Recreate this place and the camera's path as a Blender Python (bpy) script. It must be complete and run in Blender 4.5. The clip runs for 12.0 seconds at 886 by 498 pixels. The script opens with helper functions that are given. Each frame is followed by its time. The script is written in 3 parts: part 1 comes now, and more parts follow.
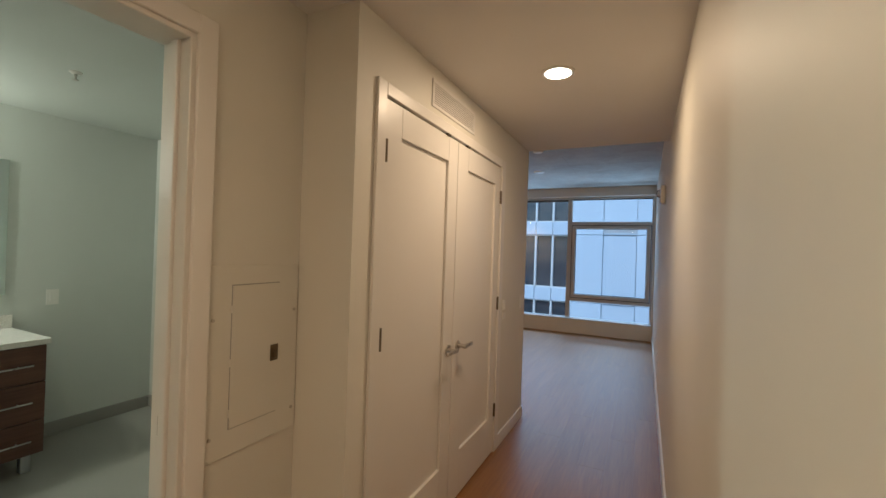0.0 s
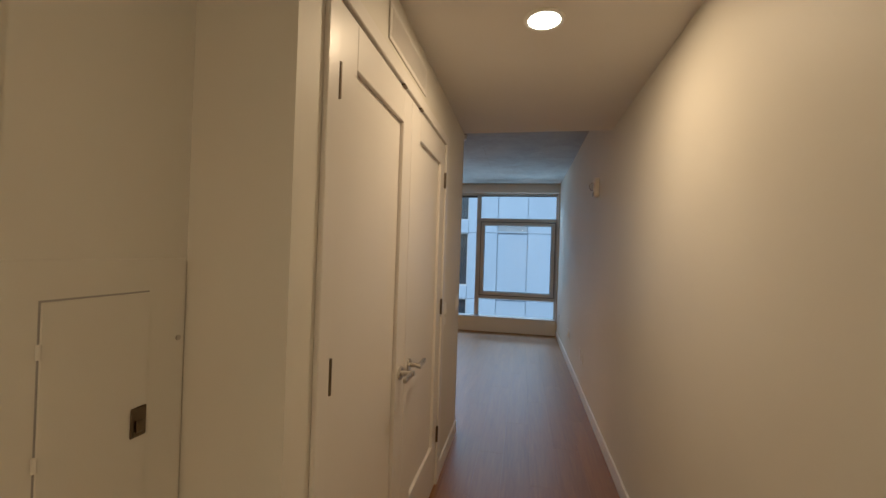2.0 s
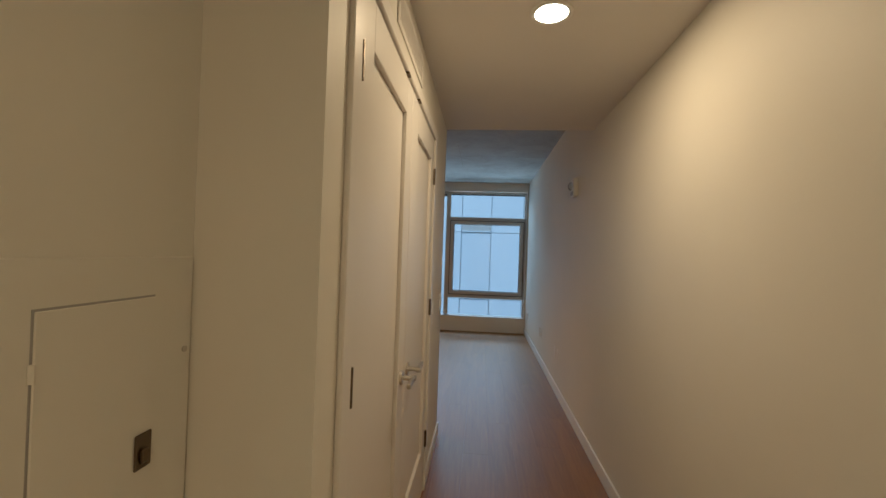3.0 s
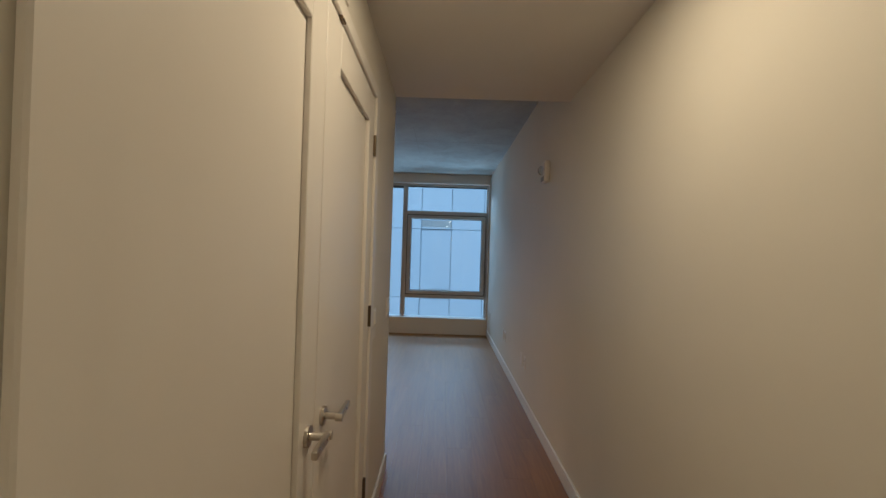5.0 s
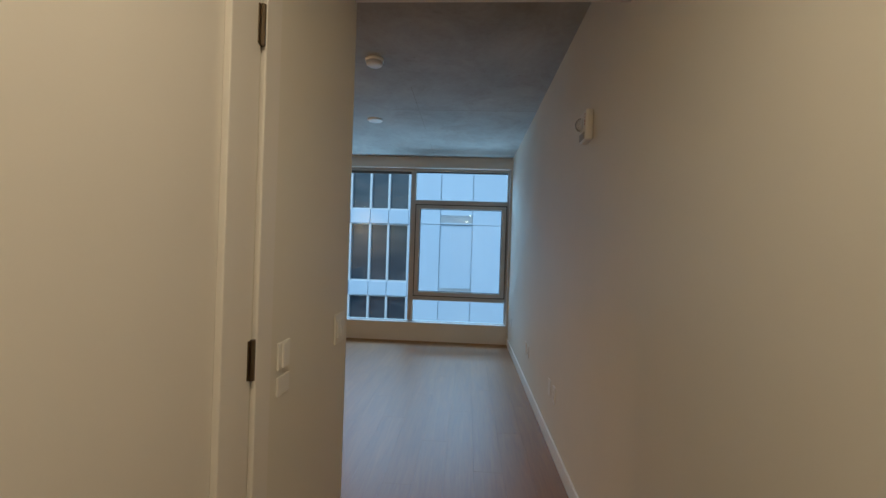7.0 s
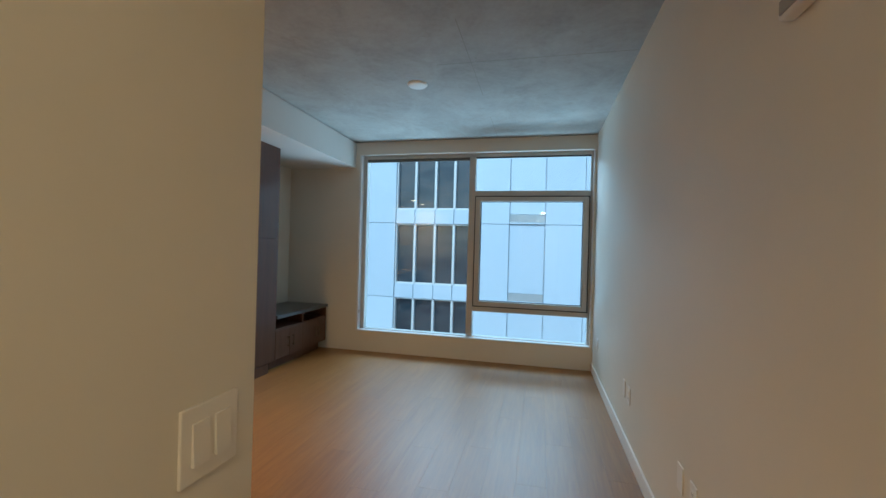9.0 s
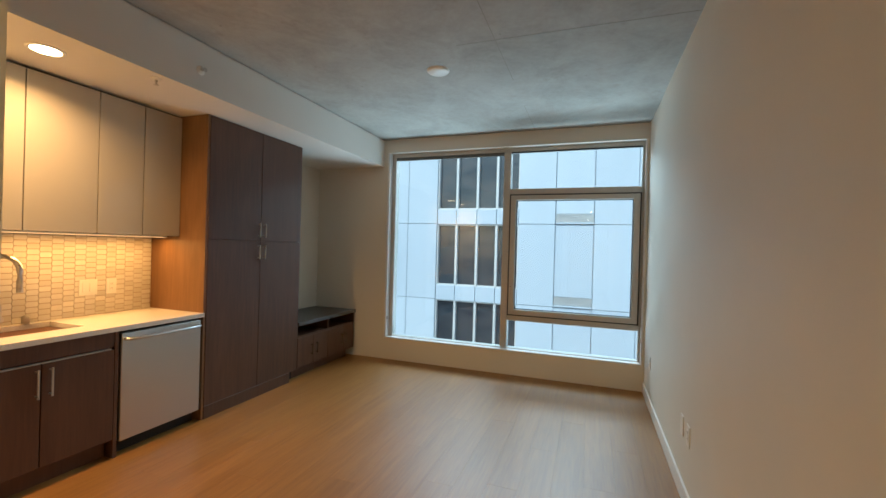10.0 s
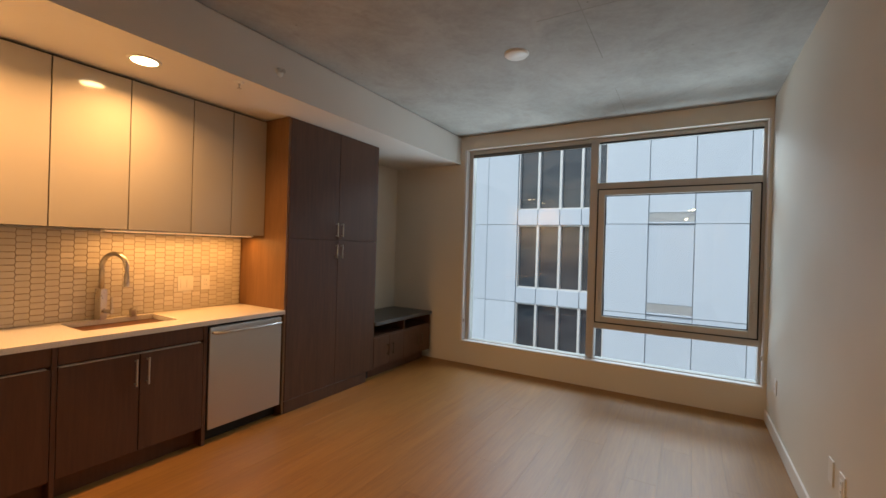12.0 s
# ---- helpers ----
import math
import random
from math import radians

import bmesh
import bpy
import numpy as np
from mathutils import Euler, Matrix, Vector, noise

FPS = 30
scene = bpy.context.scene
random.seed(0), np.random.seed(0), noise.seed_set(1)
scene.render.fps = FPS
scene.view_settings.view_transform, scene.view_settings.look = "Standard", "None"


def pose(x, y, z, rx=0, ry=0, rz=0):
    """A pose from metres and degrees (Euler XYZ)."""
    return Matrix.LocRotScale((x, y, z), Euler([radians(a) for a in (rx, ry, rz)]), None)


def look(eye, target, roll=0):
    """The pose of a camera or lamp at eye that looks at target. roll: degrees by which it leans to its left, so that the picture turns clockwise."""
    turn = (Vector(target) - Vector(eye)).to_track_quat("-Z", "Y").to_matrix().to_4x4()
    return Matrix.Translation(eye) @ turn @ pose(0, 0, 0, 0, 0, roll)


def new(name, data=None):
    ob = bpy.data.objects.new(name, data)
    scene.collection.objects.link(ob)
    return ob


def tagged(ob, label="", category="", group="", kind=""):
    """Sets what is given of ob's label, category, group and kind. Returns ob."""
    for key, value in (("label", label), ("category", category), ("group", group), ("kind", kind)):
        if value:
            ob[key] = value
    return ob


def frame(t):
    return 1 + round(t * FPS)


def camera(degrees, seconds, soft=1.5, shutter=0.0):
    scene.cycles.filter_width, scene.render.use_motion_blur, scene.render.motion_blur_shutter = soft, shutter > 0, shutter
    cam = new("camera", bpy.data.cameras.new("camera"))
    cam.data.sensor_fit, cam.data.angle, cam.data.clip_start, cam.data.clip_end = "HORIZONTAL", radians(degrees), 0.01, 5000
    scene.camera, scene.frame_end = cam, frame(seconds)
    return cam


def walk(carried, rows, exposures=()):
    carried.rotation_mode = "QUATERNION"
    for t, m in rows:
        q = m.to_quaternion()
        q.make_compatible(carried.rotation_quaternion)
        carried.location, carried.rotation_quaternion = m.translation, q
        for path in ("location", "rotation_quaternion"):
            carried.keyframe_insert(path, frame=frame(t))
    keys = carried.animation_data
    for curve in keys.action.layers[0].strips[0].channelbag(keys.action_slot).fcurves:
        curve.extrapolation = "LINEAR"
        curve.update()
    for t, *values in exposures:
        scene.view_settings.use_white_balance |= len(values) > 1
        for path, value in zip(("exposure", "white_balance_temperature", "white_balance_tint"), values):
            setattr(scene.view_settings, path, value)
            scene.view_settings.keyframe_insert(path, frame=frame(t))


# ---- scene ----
cam = camera(93.8, 12.0)
PATH = [
    (0, (-0.149, 0.694, 1.491), (-1.027, 2.491, 1.497), 1.9),
    (0.5, (-0.259, 0.776, 1.482), (-1.003, 2.632, 1.491), 1.9),
    (1, (-0.385, 0.814, 1.48), (-0.998, 2.717, 1.492), 1.9),
    (1.5, (-0.506, 0.923, 1.461), (-0.995, 2.862, 1.472), 2.0),
    (2, (-0.634, 1.107, 1.451), (-1.014, 3.071, 1.466), 1.9),
    (2.5, (-0.759, 1.144, 1.441), (-1.044, 3.124, 1.456), 2.0),
    (3, (-0.823, 1.159, 1.443), (-1.011, 3.15, 1.459), 2.0),
    (3.5, (-0.844, 1.246, 1.428), (-0.924, 3.244, 1.448), 1.9),
    (5.5, (-0.758, 1.929, 1.411), (-0.757, 3.929, 1.421), 1.8),
    (6, (-0.709, 2.141, 1.394), (-0.732, 4.141, 1.401), 1.8),
    (6.5, (-0.659, 2.418, 1.388), (-0.722, 4.417, 1.392), 1.9),
    (8.5, (-0.61, 3.513, 1.378), (-0.967, 5.481, 1.37), 1.5),
    (9, (-0.622, 3.77, 1.37), (-1.078, 5.717, 1.372), 1.6),
    (9.5, (-0.549, 4.003, 1.401), (-1.124, 5.918, 1.391), 1.6),
    (10, (-0.54, 4.186, 1.414), (-1.213, 6.069, 1.41), 1.6),
    (10.5, (-0.578, 4.276, 1.449), (-1.345, 6.124, 1.434), 1.5),
    (11, (-0.598, 4.347, 1.443), (-1.465, 6.149, 1.431), 1.5),
    (11.5, (-0.643, 4.373, 1.413), (-1.576, 6.142, 1.407), 1.6),
    (12, (-0.598, 4.397, 1.391), (-1.619, 6.116, 1.387), 1.7),
]
EXPOSURES = [
    (0.0, 0.28, 5000, 6),
    (1.0, 0.14, 5150, 6),
    (3.5, 0.10, 5000, -2),
    (5.5, -0.06, 4700, -2),
    (6.5, 0.02, 4700, -3),
    (8.5, 0.52, 4750, -7),
    (9.0, 0.58, 4950, -7),
    (9.5, 0.80, 5500, -5),
    (10.5, 0.60, 6050, 0),
    (12.0, 0.42, 6700, 10),
]
walk(cam, [(t, look(eye, target, roll)) for t, eye, target, roll in PATH], EXPOSURES)

# ---- world, sun, lamps ----
world = bpy.data.worlds.new("sky")
scene.world = world
world.use_nodes = True
wn = world.node_tree
sky = wn.nodes.new("ShaderNodeTexSky")
sky.sky_type, sky.sun_disc = "NISHITA", False
sky.sun_elevation, sky.sun_rotation = radians(48), radians(200)
sky.air_density, sky.dust_density = 1.0, 2.0
wn.links.new(sky.outputs[0], wn.nodes["Background"].inputs[0])
wn.nodes["Background"].inputs[1].default_value = 0.15

sun_data = bpy.data.lights.new("sun", "SUN")
sun_data.energy, sun_data.angle, sun_data.color = 1.4, radians(12), (1.0, 0.97, 0.93)
sun = new("sun", sun_data)
sun.matrix_world = look((3, -14, 22), (0, 2, 0))

WARM = (1.0, 0.62, 0.31)


def lamp_disc(name, x, y, z, watts, size=0.12, color=WARM, spread=150):
    d = bpy.data.lights.new(name, "AREA")
    d.shape, d.size, d.energy, d.color, d.spread = "DISK", size, watts, color, radians(spread)
    o = new(name, d)
    o.matrix_world = pose(x, y, z)
    return o


lamp_disc("hall_lamp", -0.578, 2.845, 2.405, 9.6, spread=180)
lamp_disc("entry_lamp", -0.70, 0.05, 2.405, 11.2, spread=180)
for ky in (5.56, 4.75):
    lamp_disc("kitchen_lamp", -3.33, ky, 2.409, 11.5, color=(1.0, 0.50, 0.18), spread=152)
bath = bpy.data.lights.new("bath_lamp", "POINT")
bath.energy, bath.shadow_soft_size, bath.color = 42, 0.12, (1.0, 0.88, 0.58)
new("bath_lamp", bath).matrix_world = pose(-3.99, 1.0, 2.16)
strip = bpy.data.lights.new("cabinet_strip", "AREA")
strip.shape, strip.size, strip.size_y, strip.energy, strip.color = "RECTANGLE", 0.03, 1.0, 4.6, (1.0, 0.45, 0.12)
new("cabinet_strip", strip).matrix_world = pose(-3.803, 6.08, 1.430)


# Added fill lamps outside the window: skylight from above, street bounce from below
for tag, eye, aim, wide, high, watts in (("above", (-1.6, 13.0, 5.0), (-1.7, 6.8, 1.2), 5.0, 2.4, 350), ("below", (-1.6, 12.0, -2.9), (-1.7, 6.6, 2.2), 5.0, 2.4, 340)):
    skyl = bpy.data.lights.new("daylight_fill", "AREA")
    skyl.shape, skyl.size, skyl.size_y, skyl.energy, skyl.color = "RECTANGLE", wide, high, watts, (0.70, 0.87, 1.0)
    new("daylight_fill", skyl).matrix_world = look(eye, aim)


# ---- materials ----
def material(name, color, rough=0.5, metal=0.0, spec=None):
    m = bpy.data.materials.new(name)
    m.use_nodes = True
    b = m.node_tree.nodes["Principled BSDF"]
    b.inputs["Base Color"].default_value = (*color, 1)
    b.inputs["Roughness"].default_value = rough
    b.inputs["Metallic"].default_value = metal
    if spec is not None:
        b.inputs["Specular IOR Level"].default_value = spec
    return m


def node(m, kind, **inputs):
    n = m.node_tree.nodes.new(kind)
    for k, v in inputs.items():
        n.inputs[k.replace("_", " ")].default_value = v
    return n


def coords(m, scale=(1, 1, 1), world_space=True):
    geo = node(m, "ShaderNodeNewGeometry") if world_space else node(m, "ShaderNodeTexCoord")
    mp = node(m, "ShaderNodeMapping")
    mp.inputs["Scale"].default_value = scale
    m.node_tree.links.new(geo.outputs["Position" if world_space else "Object"], mp.inputs["Vector"])
    return mp.outputs[0]


def ramp(m, fac, stops):
    r = node(m, "ShaderNodeValToRGB")
    els = r.color_ramp.elements
    while len(els) < len(stops):
        els.new(0.5)
    for e, (p, c) in zip(els, stops):
        e.position, e.color = p, (*c, 1)
    m.node_tree.links.new(fac, r.inputs[0])
    return r.outputs[0]


def noise_tex(m, vec, scale, detail=4, rough=0.55, distortion=0.0):
    n = node(m, "ShaderNodeTexNoise", Scale=scale, Detail=detail, Roughness=rough, Distortion=distortion)
    m.node_tree.links.new(vec, n.inputs["Vector"])
    return n.outputs["Fac"]


def base(m, out):
    m.node_tree.links.new(out, m.node_tree.nodes["Principled BSDF"].inputs["Base Color"])


def rough_from(m, fac, lo, hi):
    r = node(m, "ShaderNodeMapRange")
    r.inputs["To Min"].default_value, r.inputs["To Max"].default_value = lo, hi
    m.node_tree.links.new(fac, r.inputs[0])
    m.node_tree.links.new(r.outputs[0], m.node_tree.nodes["Principled BSDF"].inputs["Roughness"])


def bump(m, fac, strength, distance=0.002):
    b = node(m, "ShaderNodeBump", Strength=strength, Distance=distance)
    m.node_tree.links.new(fac, b.inputs["Height"])
    m.node_tree.links.new(b.outputs[0], m.node_tree.nodes["Principled BSDF"].inputs["Normal"])


def mix(m, fac, a, b, kind="MIX"):
    n = node(m, "ShaderNodeMixRGB")
    n.blend_type = kind
    for sock, v in zip(n.inputs, (fac, a, b)):
        if isinstance(v, (int, float)):
            sock.default_value = v
        elif isinstance(v, tuple):
            sock.default_value = (*v, 1)
        else:
            m.node_tree.links.new(v, sock)
    return n.outputs[0]


def paint(name, color, rough=0.6, grain=260):
    m = material(name, color, rough)
    v = coords(m)
    big = noise_tex(m, v, 1.3, 3)
    base(m, ramp(m, big, [(0.3, tuple(c * 0.955 for c in color)), (0.7, color)]))
    bump(m, noise_tex(m, v, grain, 2), 0.10, 0.001)
    return m


WALL = paint("wall_paint", (0.74, 0.713, 0.635), 0.55)
CEIL = paint("ceiling_paint", (0.74, 0.71, 0.66), 0.7)
TRIM = paint("trim_paint", (0.77, 0.74, 0.69), 0.35, 90)
DOORP = paint("door_paint", (0.77, 0.74, 0.69), 0.38, 90)
# white walls; the lamp's green-grey tint is put into this paint
BATHP = paint("bath_paint", (0.60, 0.62, 0.58), 0.5)


def concrete():
    m = material("concrete", (0.3, 0.3, 0.29), 0.75)
    v = coords(m)
    a = noise_tex(m, v, 0.9, 6, 0.62, 0.6)
    c = ramp(m, a, [(0.30, (0.235, 0.225, 0.195)), (0.50, (0.325, 0.317, 0.285)), (0.72, (0.425, 0.418, 0.38))])
    vs = coords(m, (1.0, 1.5, 1))
    st = noise_tex(m, vs, 1.5, 5, 0.6, 0.4)
    c = mix(m, 0.45, c, ramp(m, st, [(0.35, (0.26, 0.25, 0.23)), (0.65, (0.45, 0.44, 0.42))]))
    sp = noise_tex(m, v, 7.0, 5, 0.6)
    c = mix(m, ramp(m, sp, [(0.62, (0, 0, 0)), (0.74, (0.55, 0.55, 0.55))]), c, (0.235, 0.20, 0.16))
    # trowel clouds, fine grain and pin holes
    cl = noise_tex(m, coords(m, (1.0, 0.7, 1)), 2.3, 8, 0.68, 1.1)
    c = mix(m, 0.40, c, ramp(m, cl, [(0.33, (0.215, 0.20, 0.17)), (0.50, (0.33, 0.322, 0.29)), (0.68, (0.44, 0.435, 0.40))]))
    gr = noise_tex(m, v, 26, 6, 0.7)
    c = mix(m, 0.12, c, ramp(m, gr, [(0.35, (0.20, 0.19, 0.165)), (0.65, (0.46, 0.45, 0.41))]))
    pin = node(m, "ShaderNodeTexVoronoi", Scale=5.5)
    m.node_tree.links.new(v, pin.inputs["Vector"])
    c = mix(m, ramp(m, pin.outputs["Distance"], [(0.02, (0.6, 0.6, 0.6)), (0.05, (0, 0, 0))]), c, (0.15, 0.13, 0.105))
    base(m, c)
    bump(m, noise_tex(m, v, 40, 6), 0.25, 0.003)
    return m


CONCRETE = concrete()
SEAM = paint("concrete_seam", (0.255, 0.24, 0.205), 0.85)


def wood(name, dark, light, axis_scale, rough=(0.35, 0.5), per_piece=0.25):
    m = material(name, light, 0.4)
    v = coords(m, axis_scale)
    oi = node(m, "ShaderNodeObjectInfo")
    add = node(m, "ShaderNodeVectorMath")
    add.operation = "ADD"
    mul = node(m, "ShaderNodeVectorMath")
    mul.operation = "SCALE"
    mul.inputs[0].default_value = (17, 23, 31)
    m.node_tree.links.new(oi.outputs["Random"], mul.inputs["Scale"])
    m.node_tree.links.new(v, add.inputs[0])
    m.node_tree.links.new(mul.outputs[0], add.inputs[1])
    g = noise_tex(m, add.outputs[0], 1.0, 7, 0.62, 0.9)
    f = noise_tex(m, add.outputs[0], 5.0, 4, 0.6, 0.2)
    c = ramp(m, g, [(0.28, dark), (0.55, tuple((a + b) / 2 for a, b in zip(dark, light))), (0.75, light)])
    c = mix(m, 0.35, c, ramp(m, f, [(0.35, dark), (0.65, light)]))
    tone = node(m, "ShaderNodeMapRange")
    tone.inputs["To Min"].default_value, tone.inputs["To Max"].default_value = 1 - per_piece, 1 + per_piece * 0.3
    m.node_tree.links.new(oi.outputs["Random"], tone.inputs[0])
    hsv = node(m, "ShaderNodeHueSaturation")
    m.node_tree.links.new(tone.outputs[0], hsv.inputs["Value"])
    m.node_tree.links.new(c, hsv.inputs["Color"])
    base(m, hsv.outputs[0])
    rough_from(m, f, *rough)
    bump(m, f, 0.08, 0.001)
    return m


FLOORW = wood("floor_oak", (0.205, 0.088, 0.020), (0.33, 0.162, 0.040), (14, 0.9, 1), (0.34, 0.46), 0.05)
CABW = wood("brown_laminate", (0.074, 0.030, 0.014), (0.138, 0.061, 0.030), (9, 9, 0.7), (0.40, 0.52), 0.05)
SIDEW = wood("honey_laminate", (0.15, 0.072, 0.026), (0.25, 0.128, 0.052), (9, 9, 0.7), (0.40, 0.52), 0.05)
VANW = wood("vanity_laminate", (0.07, 0.03, 0.018), (0.15, 0.068, 0.04), (3, 1.6, 30), (0.35, 0.45), 0.05)
GLOSS = material("gloss_cream", (0.43, 0.395, 0.335), 0.06)
base(GLOSS, ramp(GLOSS, noise_tex(GLOSS, coords(GLOSS), 2.0, 3), [(0.3, (0.42, 0.385, 0.325)), (0.7, (0.44, 0.405, 0.345))]))
rough_from(GLOSS, noise_tex(GLOSS, coords(GLOSS), 9.0, 3), 0.05, 0.09)
QUARTZ = material("white_quartz", (0.74, 0.71, 0.66), 0.25)
qv = coords(QUARTZ)
base(QUARTZ, ramp(QUARTZ, noise_tex(QUARTZ, qv, 160, 3), [(0.35, (0.62, 0.59, 0.54)), (0.55, (0.75, 0.72, 0.67))]))
STEEL = material("brushed_steel", (0.66, 0.66, 0.66), 0.30, 1.0)
sv = coords(STEEL, (300, 300, 6))
rough_from(STEEL, noise_tex(STEEL, sv, 1.0, 3), 0.26, 0.42)
BASIN = material("sink_steel", (0.36, 0.345, 0.32), 0.38, 0.6)
NICKEL = material("satin_nickel", (0.55, 0.52, 0.47), 0.3, 1.0)
rough_from(NICKEL, noise_tex(NICKEL, coords(NICKEL), 60, 3), 0.22, 0.38)
DARKMETAL = material("dark_bronze", (0.16, 0.125, 0.085), 0.35, 1.0)
TILE = material("tile_ceramic", (0.66, 0.62, 0.55), 0.22)
toi = node(TILE, "ShaderNodeObjectInfo")
base(TILE, ramp(TILE, toi.outputs["Random"], [(0.0, (0.60, 0.555, 0.48)), (1.0, (0.70, 0.66, 0.59))]))
GROUT = paint("grout", (0.42, 0.32, 0.215), 0.9)
ALU = material("window_aluminium", (0.52, 0.50, 0.465), 0.42, 0.2)
rough_from(ALU, noise_tex(ALU, coords(ALU), 25, 3), 0.36, 0.5)
WHITEAL = paint("white_window_lining", (0.80, 0.81, 0.82), 0.4, 90)
SHADE = material("rolled_shade", (0.13, 0.125, 0.115), 0.7)
GASKET_SEAM = material("gasket_and_seam_black", (0.025, 0.024, 0.023), 0.7)
# near-black of black parts, and of recesses whose shade is painted on
BLACK = material("black_recess_shade", (0.02, 0.017, 0.015), 0.8)
BENCHTOP = material("charcoal_top", (0.07, 0.07, 0.068), 0.3)
base(BENCHTOP, ramp(BENCHTOP, noise_tex(BENCHTOP, coords(BENCHTOP), 60, 4), [(0.3, (0.05, 0.05, 0.05)), (0.7, (0.10, 0.10, 0.097))]))
PLASTIC = material("white_plastic", (0.78, 0.76, 0.71), 0.35)
# grey plastic, and shade painted into vent slots and the panel door's gap
SHADOWP = material("grey_plastic_shade", (0.35, 0.34, 0.32), 0.5)
REDP = material("red_print", (0.35, 0.04, 0.03), 0.5)
CLEAR = material("strobe_lens", (0.85, 0.87, 0.88), 0.06)
CLEAR.node_tree.nodes["Principled BSDF"].inputs["Transmission Weight"].default_value = 0.85
BATHFLOOR = paint("bath_tile", (0.33, 0.32, 0.29), 0.4)
MIRROR = material("mirror", (0.85, 0.9, 0.87), 0.02, 1.0)
GROUNDM = paint("asphalt", (0.06, 0.06, 0.06), 0.85, 20)


def pane_material(name, tint, ior=1.5):
    m = bpy.data.materials.new(name)
    m.use_nodes = True
    t = m.node_tree
    t.nodes.remove(t.nodes["Principled BSDF"])
    tr, gl, mx, fr = (node(m, "ShaderNodeBsdfTransparent"), node(m, "ShaderNodeBsdfGlossy"), node(m, "ShaderNodeMixShader"), node(m, "ShaderNodeFresnel"))
    tr.inputs[0].default_value = (*tint, 1)
    gl.inputs["Roughness"].default_value = 0.0
    fr.inputs[0].default_value = ior
    t.links.new(fr.outputs[0], mx.inputs[0])
    t.links.new(tr.outputs[0], mx.inputs[1])
    t.links.new(gl.outputs[0], mx.inputs[2])
    t.links.new(mx.outputs[0], t.nodes["Material Output"].inputs[0])
    return m


GLASS = pane_material("window_glass", (0.95, 0.985, 0.99))


def glow(name, color, strength):
    m = material(name, color, 0.5)
    b = m.node_tree.nodes["Principled BSDF"]
    b.inputs["Emission Color"].default_value = (*color, 1)
    b.inputs["Emission Strength"].default_value = strength
    return m


LENS = glow("lamp_lens", (1.0, 0.80, 0.52), 14)
LENSK = glow("kitchen_lens", (1.0, 0.76, 0.42), 14)
STRIPG = glow("strip_lens", (1.0, 0.60, 0.28), 1.0)

FACADE = material("facade_panel", (0.70, 0.72, 0.72), 0.45)
fv = coords(FACADE)
foi = node(FACADE, "ShaderNodeObjectInfo")
fc = ramp(FACADE, foi.outputs["Random"], [(0.0, (0.49, 0.575, 0.665)), (1.0, (0.54, 0.63, 0.72))])
base(FACADE, mix(FACADE, 0.25, fc, ramp(FACADE, noise_tex(FACADE, coords(FACADE, (1, 1, 0.3)), 0.8, 4), [(0.3, (0.45, 0.53, 0.615)), (0.7, (0.57, 0.665, 0.755))])))
FJOINT = material("facade_joint", (0.50, 0.56, 0.64), 0.8)
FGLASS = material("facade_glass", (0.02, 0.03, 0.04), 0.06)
# bluish and brown mottling paints reflections into the panes' base colour
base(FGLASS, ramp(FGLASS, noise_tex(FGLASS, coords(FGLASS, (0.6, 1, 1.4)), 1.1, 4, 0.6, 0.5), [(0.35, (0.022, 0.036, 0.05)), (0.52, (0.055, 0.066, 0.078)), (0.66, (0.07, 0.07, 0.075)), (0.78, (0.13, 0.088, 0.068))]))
FMULL = material("facade_mullion", (0.62, 0.65, 0.66), 0.4, 0.2)


# ---- mesh helpers ----
def mesh_of(name, bm, mat, smooth=False):
    me = bpy.data.meshes.new(name)
    bmesh.ops.recalc_face_normals(bm, faces=bm.faces)
    bm.to_mesh(me)
    bm.free()
    me.materials.append(mat)
    if smooth:
        for p in me.polygons:
            p.use_smooth = len(p.vertices) == 4
    return me


def add_box(bm, x0, x1, y0, y1, z0, z1, bevel=0.0, seg=1):
    g = bmesh.ops.create_cube(bm, size=1.0)
    vs = g["verts"]
    bmesh.ops.transform(bm, matrix=Matrix.Translation(((x0 + x1) / 2, (y0 + y1) / 2, (z0 + z1) / 2)) @ Matrix.Diagonal((abs(x1 - x0), abs(y1 - y0), abs(z1 - z0), 1)), verts=vs)
    if bevel:
        edges = list({e for v in vs for e in v.link_edges})
        bmesh.ops.bevel(bm, geom=edges, offset=bevel, segments=seg, affect="EDGES", profile=0.5)
    return bm


def boxes(*specs, bevel=0.0, seg=1):
    bm = bmesh.new()
    for s in specs:
        add_box(bm, *s, bevel=bevel, seg=seg)
    return bm


def add_rod(bm, a, b, r, seg=16, r2=None):
    a, b = Vector(a), Vector(b)
    d = b - a
    m = Matrix.Translation((a + b) / 2) @ d.to_track_quat("Z", "Y").to_matrix().to_4x4()
    bmesh.ops.create_cone(bm, cap_ends=True, segments=seg, radius1=r, radius2=r if r2 is None else r2, depth=d.length, matrix=m)
    return bm


